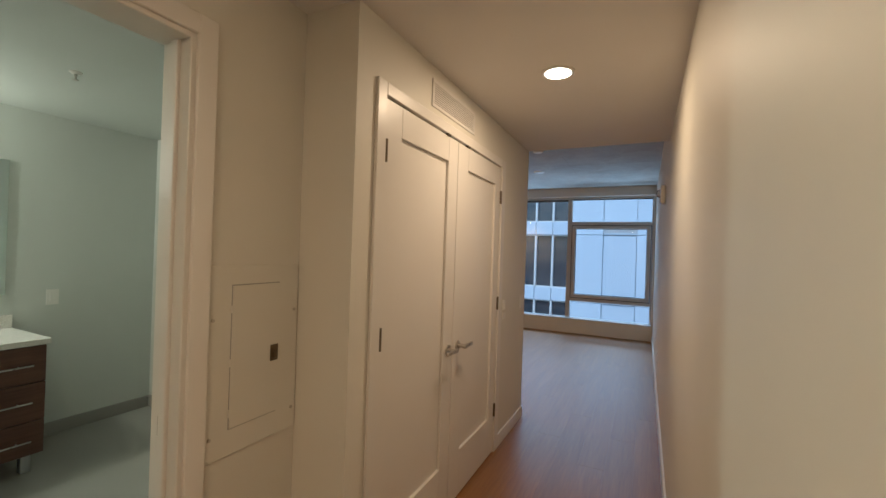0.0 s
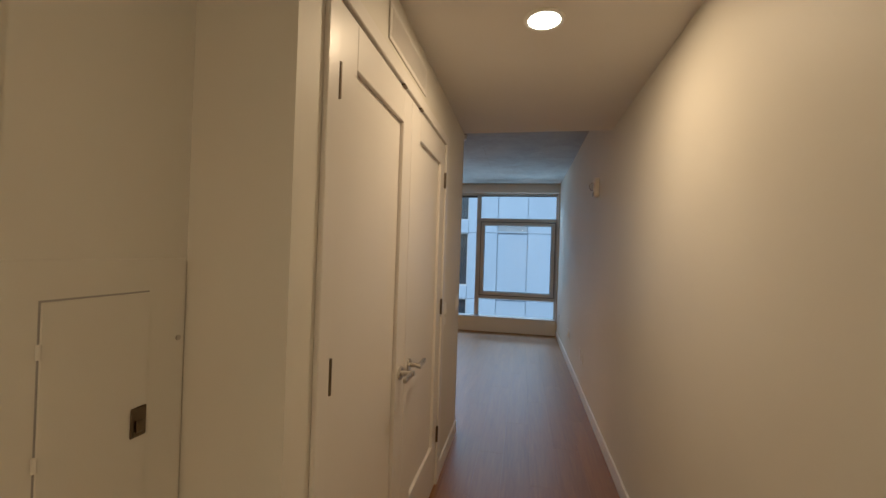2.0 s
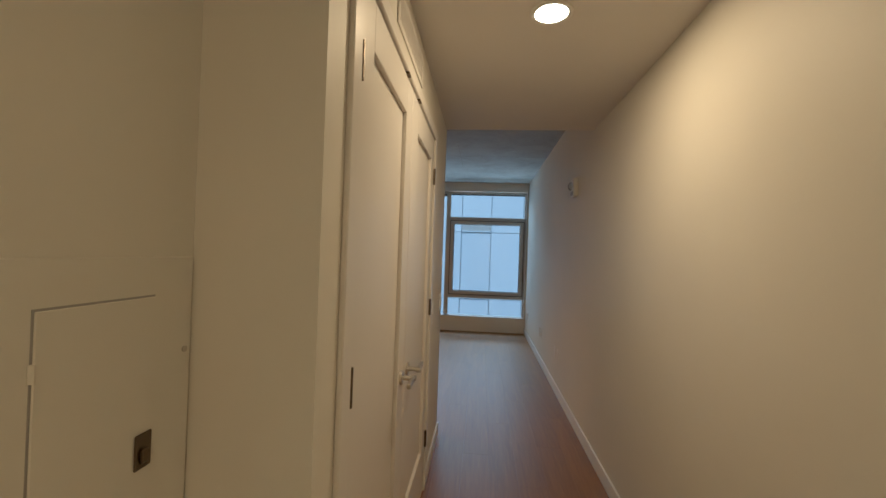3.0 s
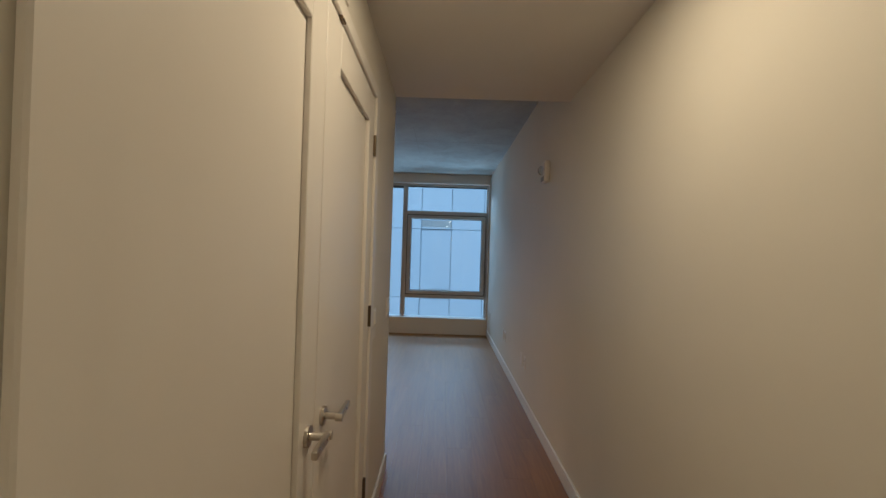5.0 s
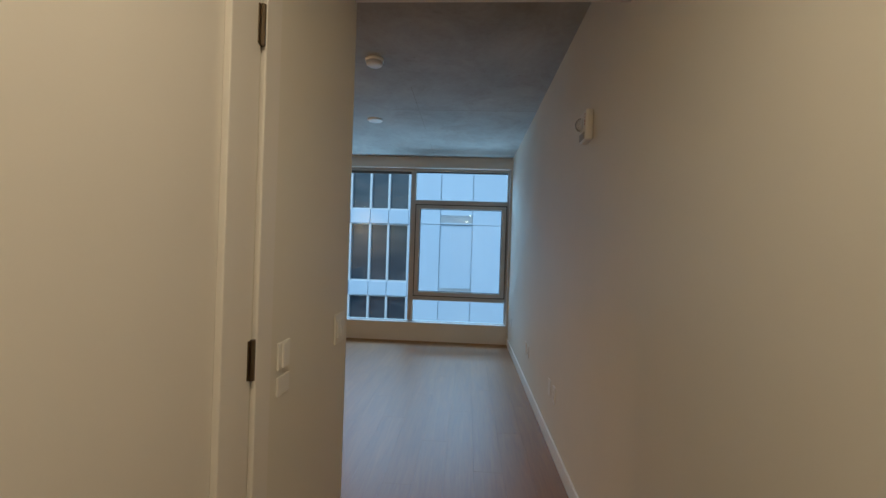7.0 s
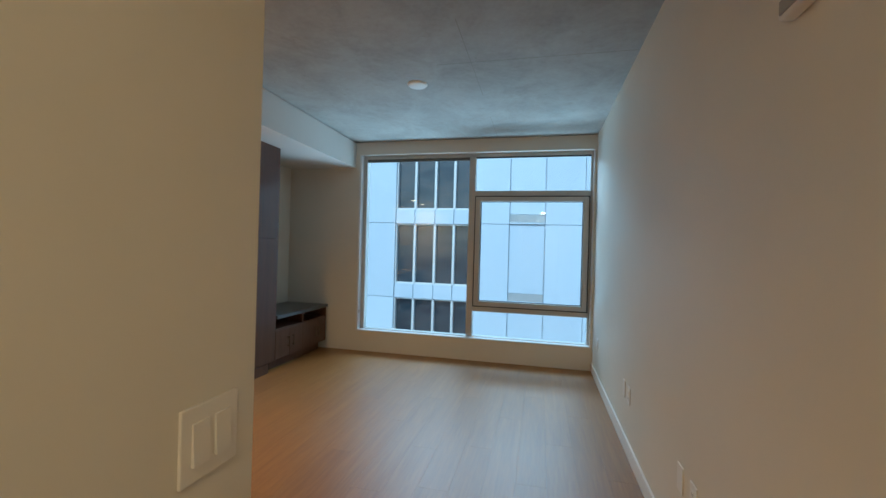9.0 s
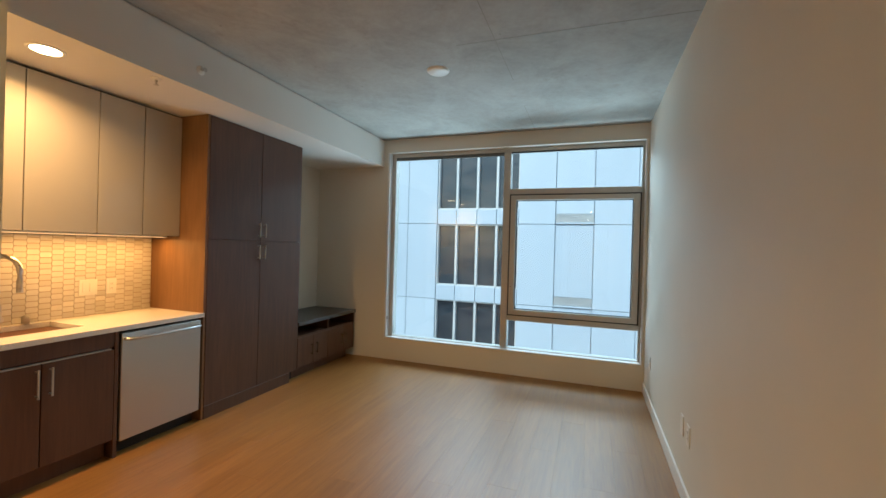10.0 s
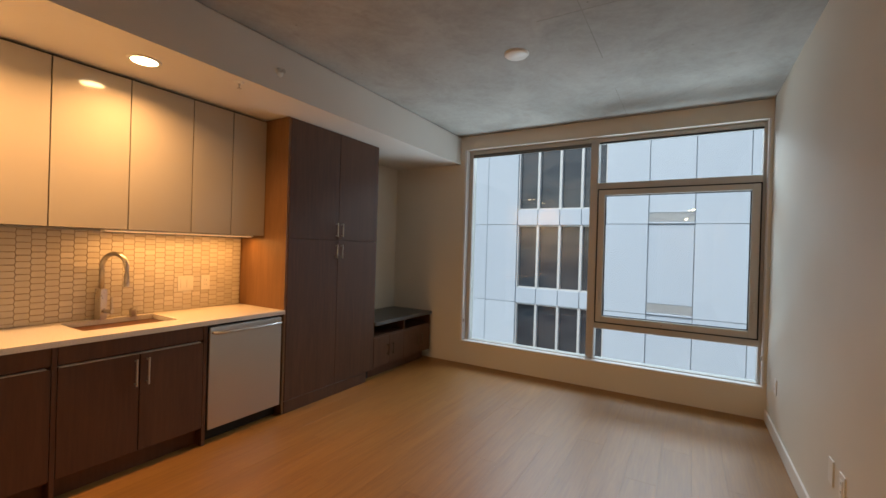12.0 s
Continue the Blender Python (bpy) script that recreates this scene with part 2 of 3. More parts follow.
def add_tube(bm, pts, r, seg=14):
    """A bent tube through a short run of points."""
    rings = []
    pts = [Vector(p) for p in pts]
    for i, p in enumerate(pts):
        d = (pts[min(i + 1, len(pts) - 1)] - pts[max(i - 1, 0)]).normalized()
        q = d.to_track_quat("Z", "Y")
        rings.append([bm.verts.new(p + q @ Vector((r * math.cos(2 * math.pi * k / seg), r * math.sin(2 * math.pi * k / seg), 0))) for k in range(seg)])
    for a, b in zip(rings, rings[1:]):
        for k in range(seg):
            best = k
            bm.faces.new((a[k], a[(k + 1) % seg], b[(best + 1) % seg], b[best]))
    bm.faces.new(rings[0][::-1])
    bm.faces.new(rings[-1])
    return bm


def lathe(profile, seg=32):
    """A turned shape round z from (radius, height) pairs."""
    bm = bmesh.new()
    rings = []
    for r, z in profile:
        rings.append([bm.verts.new((r * math.cos(2 * math.pi * k / seg), r * math.sin(2 * math.pi * k / seg), z)) for k in range(seg)])
    for a, b in zip(rings, rings[1:]):
        for k in range(seg):
            bm.faces.new((a[k], a[(k + 1) % seg], b[(k + 1) % seg], b[k]))
    bm.faces.new(rings[0][::-1])
    bm.faces.new(rings[-1])
    return bm


def part(name, bm, mat, parent, label="", smooth=False):
    o = new(name, mesh_of(name, bm, mat, smooth))
    o.parent = parent
    if label:
        o["label"] = label
    return o


def structure(name, bm, mat, label="", category=""):
    return tagged(new(name, mesh_of(name, bm, mat)), label, category, kind="structure")


def thing(name, x, y, z, label, category, group="", kind=""):
    o = new(name)
    o.empty_display_size = 0.1
    o.matrix_world = pose(x, y, z)
    return tagged(o, label, category, group, kind)


# ---- large structure ----
WX, WXK = -1.135, -4.008          # hall's closet wall, kitchen's back wall
AX = -1.395                      # alcove wall with the electrical panel
YW, YE = 8.88, 4.445              # window wall, end of the hall
TOP = 2.95
structure("wall_east", boxes((0, 0.15, -1.3, 9.1, -0.2, TOP)), WALL, "long plain off-white painted wall", "wall")
structure("wall_north", boxes((WXK, -0.02, YW, 9.10, -0.2, 0.262), (WXK, -0.02, YW, 9.10, 2.592, TOP), (WXK, -2.985, YW, 9.10, 0.262, 2.592), (-0.02, 0.0, YW, 9.10, -0.2, TOP)), WALL, "off-white window wall with low sill", "wall")
structure("wall_west", boxes((-4.07, WXK, 4.2, 9.1, -0.2, TOP)), WALL, "off-white kitchen wall and niche", "wall")
structure("wall_kitchen_end", boxes((WXK, -1.24, 4.36, YE, -0.2, TOP)), WALL, "off-white wall closing the kitchen", "wall")
structure("wall_closet", boxes((-1.24, WX, 3.652, YE, -0.2, TOP)), WALL, "off-white hall wall past the closet doors", "wall")
structure("wall_closet_near", boxes((-1.24, WX, 1.935, 2.12, -0.2, TOP)), WALL, "narrow off-white wall before the closet doors", "wall")
structure("wall_closet_head", boxes((-1.24, WX, 2.12, 3.652, 2.125, TOP)), WALL, "off-white wall above the closet doors", "wall")
# black board added behind the doors: stops leaks, paints shade into their gaps
structure("closet_gap_board", boxes((-1.40, -1.25, 2.06, 3.71, -0.2, 2.2)), BLACK, "dark board added behind the closet doors as gap shade", "wall")
structure("wall_alcove_return", boxes((-1.515, -1.24, 1.935, 2.055, -0.2, TOP)), WALL, "short off-white return wall of the alcove", "wall")
structure("wall_panel", boxes((-1.515, AX, 1.487, 1.935, -0.2, TOP), (-1.515, AX, -1.15, 0.62, -0.2, TOP), (-1.515, AX, 0.62, 1.487, 2.125, TOP)), WALL, "off-white wall beside the bathroom doorway", "wall")
structure("wall_entry", boxes((-1.515, 0, -1.30, -1.15, -0.2, TOP)), WALL, "plain wall at the entry end", "wall")
structure("wall_bath_far", boxes((-4.30, -4.15, -0.8, 3.2, -0.2, 2.55)), BATHP, "white bathroom wall with green-grey lamp tint painted in", "wall")
structure("wall_bath_side", boxes((-4.15, -1.24, 2.92, 3.2, -0.2, 2.55)), BATHP, "white bathroom side wall with green-grey lamp tint painted in", "wall")
structure("wall_bath_east", boxes((-1.515, -1.405, 2.06, 2.92, -0.2, 2.55)), BATHP, "white bathroom wall behind the closet with green-grey lamp tint painted in", "wall")
structure("wall_bath_near", boxes((-4.15, -1.515, -0.8, -0.65, -0.2, 2.55)), BATHP, "bathroom wall out of sight", "wall")
structure("ceiling_hall", boxes((AX, 0, -1.15, 4.435, 2.42, TOP)), CEIL, "lowered off-white hall ceiling", "ceiling")
structure("ceiling_bath", boxes((-4.15, -1.515, -0.65, 2.92, 2.40, 2.55)), BATHP, "white bathroom ceiling", "ceiling")
structure("ceiling_living", boxes((WXK, 0, 4.435, YW, 2.757, TOP)), CONCRETE, "bare stained concrete ceiling", "ceiling")
structure("soffit_kitchen", boxes((WXK, -3.04, YE, YW, 2.423, 2.745), (WXK, -3.05, YE, YW, 2.745, 2.757)), CEIL, "off-white painted soffit over the kitchen", "soffit")
structure("floor_bath", boxes((-4.15, AX, -0.65, 2.92, -0.2, 0.0)), BATHFLOOR, "grey tiled bathroom floor", "floor")
structure("ceiling_seam", boxes((-1.1575, -1.1535, 6.2, 7.45, 2.7555, 2.757), (-1.162, -1.158, 8.05, YW, 2.7555, 2.757), (-1.42, 0, 6.786, 6.790, 2.7557, 2.757), bevel=0.0005), SEAM, "faint formwork seam in concrete ceiling", "seam")
floor_ob = structure("floor", boxes((WXK, 0, YE, YW, -0.2, -0.012), (AX, 0, -1.15, YE, -0.2, -0.012)), BLACK, "medium brown oak plank floor", "floor")

structure("baseboard_east", boxes((-0.013, 0, -1.15, YW, 0, 0.098), bevel=0.003), TRIM, "white painted baseboard", "baseboard")
structure("baseboard_closet", boxes((WX, WX + 0.013, 3.735, YE, 0, 0.098), (WX, WX + 0.013, 1.935, 2.052, 0, 0.098), bevel=0.003), TRIM, "white painted baseboard", "baseboard")
structure("baseboard_alcove", boxes((AX, WX, 1.922, 1.935, 0, 0.098), (AX, AX + 0.013, 1.553, 1.922, 0, 0.098), bevel=0.003), TRIM, "white painted baseboard", "baseboard")
structure("baseboard_bath", boxes((-4.15, -4.138, -0.65, 2.92, 0, 0.10), (-4.138, -1.515, 2.908, 2.92, 0, 0.10), bevel=0.003), BATHFLOOR, "grey tiled bathroom baseboard", "baseboard")
structure("trim_bath_door", boxes((AX, AX + 0.016, 1.487, 1.551, 0, 2.185), (AX, AX + 0.016, 0.556, 0.62, 0, 2.185), (AX, AX + 0.016, 0.62, 1.487, 2.122, 2.185), (-1.53, AX + 0.004, 1.470, 1.4895, 0, 2.125), (-1.53, AX + 0.004, 0.618, 0.637, 0, 2.125), (-1.53, AX + 0.004, 0.637, 1.470, 2.106, 2.125),
          (-1.475, -1.44, 1.458, 1.472, 0, 2.106), bevel=0.003), TRIM, "white painted bathroom door casing", "door casing")
structure("trim_closet", boxes((WX, WX + 0.014, 2.054, 2.118, 0, 2.178), (WX, WX + 0.014, 3.656, 3.735, 0, 2.178), (WX, WX + 0.014, 2.118, 3.656, 2.124, 2.178), bevel=0.003), TRIM, "white painted closet door casing", "door casing")


# ---- closet doors ----
def lever(parent, y, z, way, x):
    bm = bmesh.new()
    add_rod(bm, (x, y, z), (x + 0.009, y, z), 0.027, 28)
    add_rod(bm, (x + 0.009, y, z), (x + 0.045, y, z), 0.010, 18)
    add_rod(bm, (x + 0.043, y - way * 0.010, z), (x + 0.063, y - way * 0.010, z), 0.011, 18)
    add_box(bm, x + 0.044, x + 0.060, min(y - way * 0.012, y + way * 0.105), max(y - way * 0.012, y + way * 0.105), z - 0.010, z + 0.010, bevel=0.004, seg=2)
    return part("handle", bm, NICKEL, parent, "satin nickel lever handle")


def panel_door(name, y0, y1, p0, p1, hinge_y, handle_y, way, label):
    o = thing(name, WX, y0, 0, label, "door", "closet doors", "structure")
    bm = bmesh.new()
    xf, xp = 0.004, -0.012
    z0, z1, pz0, pz1 = 0.012, 2.116, 0.285, 1.98
    w = y1 - y0
    a, b = p0 - y0, p1 - y0
    add_box(bm, -0.034, xp, 0.002, w - 0.002, z0, z1)
    add_box(bm, xp, xf, 0.0, a, z0, z1, bevel=0.002)
    add_box(bm, xp, xf, b, w, z0, z1, bevel=0.002)
    add_box(bm, xp, xf, a, b, z0, pz0, bevel=0.002)
    add_box(bm, xp, xf, a, b, pz1, z1, bevel=0.002)
    part("leaf", bm, DOORP, o)
    for z in (0.32, 1.112, 1.897):
        bm = bmesh.new()
        hy = hinge_y - y0
        add_rod(bm, (0.010, hy, z - 0.048), (0.010, hy, z + 0.048), 0.0065, 12)
        add_box(bm, 0.002, 0.007, hy - 0.012, hy + 0.012, z - 0.046, z + 0.046)
        part("hinge", bm, DARKMETAL, o, "brass-toned butt hinge")
    lever(o, handle_y - y0, 0.935, way, xf)
    return o


panel_door("door_closet_a", 2.122, 2.862, 2.256, 2.742, 2.126, 2.80, -1, "closed white shaker closet door with nickel lever")
panel_door("door_closet_b", 2.8685, 3.650, 3.022, 3.530, 3.646, 2.935, 1, "closed white shaker closet door with nickel lever")
for y in (2.72, 3.0):
    c = thing("ball_catch", WX, y, 2.118, "small dark ball catch on closet door head", "catch", "catches")
    part("plate", boxes((-0.02, 0.016, -0.02, 0.02, -0.004, 0.005), bevel=0.001), DARKMETAL, c)

vent = thing("wall_vent", WX, 2.81, 2.285, "white slotted supply grille above closet doors", "vent")
part("frame", boxes((0, 0.007, -0.285, 0.285, 0.050, 0.070), (0, 0.007, -0.285, 0.285, -0.070, -0.050), (0, 0.007, -0.285, -0.262, -0.05, 0.05), (0, 0.007, 0.262, 0.285, -0.05, 0.05), bevel=0.002), TRIM, vent)
# grey sheet painting the shade between the slats
part("backing", boxes((0.0005, 0.0015, -0.262, 0.262, -0.05, 0.05)), SHADOWP, vent)
for i in range(9):
    z = -0.044 + i * 0.011
    part("slat", boxes((0.001, 0.006, -0.261, 0.261, z - 0.003, z + 0.003)), TRIM, vent)


# ---- electrical panel ----
ep = thing("electrical_panel", AX, 1.74, 1.09, "painted-over electrical panel flush in alcove wall", "electrical panel")
part("cover", boxes((0, 0.006, -0.19, 0.187, -0.313, 0.328), bevel=0.002), WALL, ep)
# grey sheet painting the shaded gap round the panel door
part("gap", boxes((0.0055, 0.0066, -0.106, 0.094, -0.225, 0.262)), SHADOWP, ep)
part("door", boxes((0.006, 0.0095, -0.103, 0.0935, -0.222, 0.2585), bevel=0.001), WALL, ep)
part("latch", boxes((0.0095, 0.013, 0.057, 0.092, -0.030, 0.030), (0.013, 0.018, 0.066, 0.082, -0.020, 0.004), bevel=0.002), DARKMETAL, ep, "dark metal flush latch")
for z in (0.18, 0.0, -0.17):
    part("hinge", add_rod(bmesh.new(), (0.010, -0.106, z - 0.012), (0.010, -0.106, z + 0.012), 0.004, 8), WALL, ep)
for y, z in ((-0.172, 0.15), (-0.172, -0.235), (0.17, 0.15), (0.17, -0.235)):
    part("screw", add_rod(bmesh.new(), (0.006, y, z), (0.009, y, z), 0.006, 12), NICKEL, ep)


# ---- lamps, detectors and plates ----
def downlight(x, y, z, mat, label):
    o = thing("downlight", x, y, z, label, "downlight", "recessed downlights")
    part("trim_ring", lathe([(0.085, -0.0), (0.085, -0.004), (0.078, -0.008), (0.066, -0.006), (0.066, -0.001)]), PLASTIC, o, "white trim ring")
    part("lens", lathe([(0.0655, -0.0015), (0.0655, -0.0055), (0.03, -0.0075), (0.001, -0.008)]), mat, o, "glowing warm lens")
    return o


downlight(-0.578, 2.845, 2.4200, LENS, "lit round recessed downlight in hall ceiling")
downlight(-0.70, 0.05, 2.4200, LENS, "lit round recessed downlight in entry ceiling")
downlight(-3.33, 4.75, 2.4230, LENSK, "lit warm recessed downlight in kitchen soffit")
downlight(-3.33, 5.56, 2.4230, LENSK, "lit warm recessed downlight in kitchen soffit")

det = thing("smoke_detector", -1.355, 5.70, 2.757, "white round smoke detector on concrete ceiling", "smoke detector")
part("base", lathe([(0.068, 0), (0.068, -0.012), (0.060, -0.015), (0.058, -0.018)]), PLASTIC, det)
part("cover", lathe([(0.056, -0.018), (0.060, -0.022), (0.058, -0.040), (0.045, -0.048), (0.001, -0.050)]), PLASTIC, det, smooth=True)
part("vent_band", lathe([(0.0575, -0.0185), (0.0575, -0.0215), (0.03, -0.0215)]), SHADOWP, det)
cov = thing("ceiling_cover", -1.668, 7.12, 2.757, "plain white round cover plate on concrete ceiling", "cover plate")
part("plate", lathe([(0.082, 0), (0.082, -0.008), (0.074, -0.016), (0.001, -0.019)]), PLASTIC, cov, smooth=True)
part("rim", lathe([(0.086, 0), (0.086, -0.003), (0.081, -0.005), (0.07, -0.005)]), PLASTIC, cov)


def sprinkler(m, label):
    o = thing("sprinkler", 0, 0, 0, label, "sprinkler", "fire sprinklers")
    o.matrix_world = m
    part("escutcheon", lathe([(0.030, 0), (0.030, -0.003), (0.020, -0.010), (0.012, -0.012)], 24), PLASTIC, o)
    part("body", lathe([(0.008, -0.010), (0.008, -0.022), (0.005, -0.026), (0.004, -0.040), (0.001, -0.041)], 14), NICKEL, o)
    part("deflector", lathe([(0.015, -0.041), (0.015, -0.043), (0.002, -0.044)], 16), NICKEL, o)


sprinkler(pose(-3.12, 6.01, 2.423), "small pendent sprinkler under kitchen soffit")
sprinkler(pose(-3.04, 6.25, 2.56, 0, -90, 0), "sidewall sprinkler on soffit face")
sprinkler(pose(-2.983, 1.837, 2.40), "pendent sprinkler on bathroom ceiling")


def wall_plate(name, m, w, h, kind, label, category, gangs=1, group=""):
    """A plate in the local yz plane that faces +x."""
    o = thing(name, 0, 0, 0, label, category, group)
    o.matrix_world = m
    part("plate", boxes((0, 0.006, -w / 2, w / 2, -h / 2, h / 2), bevel=0.002, seg=2), PLASTIC, o)
    for g in range(gangs):
        c = (g - (gangs - 1) / 2) * 0.046
        if kind == "rocker":
            paddle = boxes((0.006, 0.009, c - 0.016, c + 0.016, -0.033, 0.033))
            for v in paddle.verts:
                if v.co.x > 0.008 and v.co.z < 0:
                    v.co.x += 0.003
            part("rocker", paddle, PLASTIC, o)
        else:
            part("socket_face", boxes((0.006, 0.0085, c - 0.016, c + 0.016, -0.033, 0.033), bevel=0.0015), PLASTIC, o)
            for z in (-0.018, 0.018):
                part("socket_slot", boxes((0.0085, 0.0088, c - 0.007, c - 0.005, z - 0.005, z + 0.005), (0.0085, 0.0088, c + 0.005, c + 0.007, z - 0.005, z + 0.005)), BLACK, o)
    return o


wall_plate("light_switch", pose(WX, 4.337, 1.06), 0.118, 0.118, "rocker", "white two-gang rocker switch on hall wall", "switch", 2)
wall_plate("light_switch", pose(WX, 3.83, 1.08), 0.072, 0.075, "rocker", "white single rocker switch beside closet door", "switch")
wall_plate("control_plate", pose(WX, 3.83, 0.997), 0.072, 0.052, "none", "small white control plate under switch", "switch", 0)
for y, k in ((5.766, 0), (5.606, 1), (6.995, 0), (6.83, 1), (8.437, 1)):
    wall_plate("wall_outlet", pose(0, y, 0.406, 0, 0, 180), 0.072, 0.115, "outlet" if k else "none", "white wall outlet plate low on long wall" if k else "blank white cover plate low on long wall", "outlet", 1 if k else 0, "wall outlets")
wall_plate("wall_outlet", pose(WXK + 0.009, 6.17, 1.055), 0.118, 0.115, "rocker", "white two-gang switch plate on tiled backsplash", "switch", 2)
wall_plate("wall_outlet", pose(WXK + 0.009, 6.325, 1.055), 0.072, 0.115, "outlet", "white outlet plate on tiled backsplash", "outlet")
wall_plate("light_switch", pose(-4.15, 2.214, 1.044), 0.075, 0.115, "rocker", "white rocker switch on bathroom wall", "switch")

horn = thing("fire_alarm_strobe", 0, 4.947, 2.06, "cream fire alarm horn strobe with red lettering bars", "fire alarm")
part("housing", boxes((-0.042, 0, -0.062, 0.062, -0.082, 0.082), bevel=0.012, seg=3), PLASTIC, horn)
part("horn_grille", boxes((-0.046, -0.040, -0.045, 0.045, -0.072, -0.035), bevel=0.002), SHADOWP, horn)
bm = bmesh.new()
bmesh.ops.create_uvsphere(bm, u_segments=20, v_segments=12, radius=0.034, matrix=Matrix.Translation((-0.046, 0.012, 0.012)) @ Matrix.Diagonal((0.95, 0.8, 1.1, 1)))
part("strobe_lens", bm, CLEAR, horn, "clear strobe lens", True)
for i, hgt in enumerate((0.007, 0.007, 0.012, 0.009)):
    z = 0.055 - i * 0.018
    part("lettering", boxes((-0.0428, -0.0415, -0.050, -0.040, z - hgt / 2, z + hgt / 2)), REDP, horn, "red lettering bar")


# ---- window ----
GY = 8.985
win = thing("window_1", -1.5, GY, 0.262, "wide aluminium window with one awning sash", "window", "", "structure")
OX, OY, OZ = -1.5, GY, 0.225


def wbox(*specs, bevel=0.003):
    return boxes(*[(a - OX, b - OX, c - OY, d - OY, e - OZ, f - OZ) for a, b, c, d, e, f in specs], bevel=bevel)


part("sill", wbox((-2.984, -0.021, 8.872, GY - 0.03, 0.225, 0.243)), WHITEAL, win, "white window sill")
part("outer_frame", wbox((-2.984, -2.905, GY - 0.03, 9.06, 0.226, 2.554), (-0.058, -0.021, GY - 0.03, 9.06, 0.226, 2.554), (-2.905, -0.058, GY - 0.03, 9.06, 0.226, 0.250), (-2.905, -0.058, GY - 0.03, 9.06, 2.508, 2.554)), ALU, win)
part("jamb_liner", wbox((-2.9845, -2.955, 8.876, GY - 0.03, 0.243, 2.554), (-0.034, -0.0205, 8.876, GY - 0.03, 0.243, 2.554)), WHITEAL, win, "white jamb liner")
part("mullion", wbox((-1.513, -1.436, GY - 0.05, 9.06, 0.262, 2.508)), ALU, win)
part("transom", wbox((-1.436, -0.058, GY - 0.045, 9.05, 2.018, 2.080)), ALU, win)
part("lower_rail", wbox((-1.436, -0.058, GY - 0.045, 9.05, 0.568, 0.626)), ALU, win)
part("shade_strip", wbox((-2.905, -1.513, GY - 0.032, GY - 0.012, 2.468, 2.508)), SHADE, win, "dark rolled shade edge")
part("head_strip", wbox((-1.436, -0.058, GY - 0.032, GY - 0.012, 2.492, 2.508)), GASKET_SEAM, win)
part("gasket", wbox((-1.434, -1.424, GY - 0.052, GY - 0.03, 0.628, 2.016), (-0.070, -0.060, GY - 0.052, GY - 0.03, 0.628, 2.016), (-1.424, -0.070, GY - 0.052, GY - 0.03, 2.006, 2.016), (-1.424, -0.070, GY - 0.052, GY - 0.03, 0.628, 0.638), bevel=0), GASKET_SEAM, win, "black sash gasket")
sash = part("sash", wbox((-1.423, -1.362, GY - 0.058, GY + 0.02, 0.640, 2.004), (-0.132, -0.071, GY - 0.058, GY + 0.02, 0.640, 2.004), (-1.362, -0.132, GY - 0.058, GY + 0.02, 1.950, 2.004), (-1.362, -0.132, GY - 0.058, GY + 0.02, 0.640, 0.699)), ALU, win, "awning sash frame")
part("sash_gasket", wbox((-1.361, -1.354, GY - 0.02, GY + 0.0, 0.700, 1.949), (-0.140, -0.133, GY - 0.02, GY + 0.0, 0.700, 1.949), (-1.354, -0.140, GY - 0.02, GY + 0.0, 1.942, 1.949), (-1.354, -0.140, GY - 0.02, GY + 0.0, 0.700, 0.707), bevel=0), GASKET_SEAM, sash)
part("crank_handle", wbox((-0.83, -0.70, GY - 0.082, GY - 0.059, 0.660, 0.674), (-0.80, -0.76, GY - 0.074, GY - 0.058, 0.652, 0.682)), NICKEL, sash, "metal crank handle")
for x in (-1.405, -0.10):
    part("sash_lock", wbox((x - 0.012, x + 0.012, GY - 0.072, GY - 0.058, 0.86, 0.96)), NICKEL, sash)
for x in (-2.950, -0.040):
    part("shade_bracket", wbox((x - 0.006, x + 0.006, 8.89, 8.915, 0.46, 0.50)), NICKEL, win)
for a, b, c, d in ((-2.905, -1.513, 0.250, 2.508), (-1.436, -0.058, 2.080, 2.508), (-1.362, -0.132, 0.699, 1.950), (-1.436, -0.058, 0.250, 0.568)):
    p = part("pane", wbox((a + 0.001, b - 0.001, GY + 0.002, GY + 0.006, c + 0.001, d - 0.001), bevel=0), GLASS, win, "clear glass pane")
    p.visible_shadow = False


# ---- kitchen ----
FX = -3.405                      # front of the tall unit and base doors
CT = 0.85


def pull(parent, x, y, z0, z1, mat=NICKEL):
    bm = bmesh.new()
    add_rod(bm, (x + 0.028, y, z0), (x + 0.028, y, z1), 0.0055, 12)
    for z in (z0 + 0.012, z1 - 0.012):
        add_rod(bm, (x, y, z), (x + 0.028, y, z), 0.0045, 10)
    return part("handle", bm, mat, parent, "slim nickel bar handle")


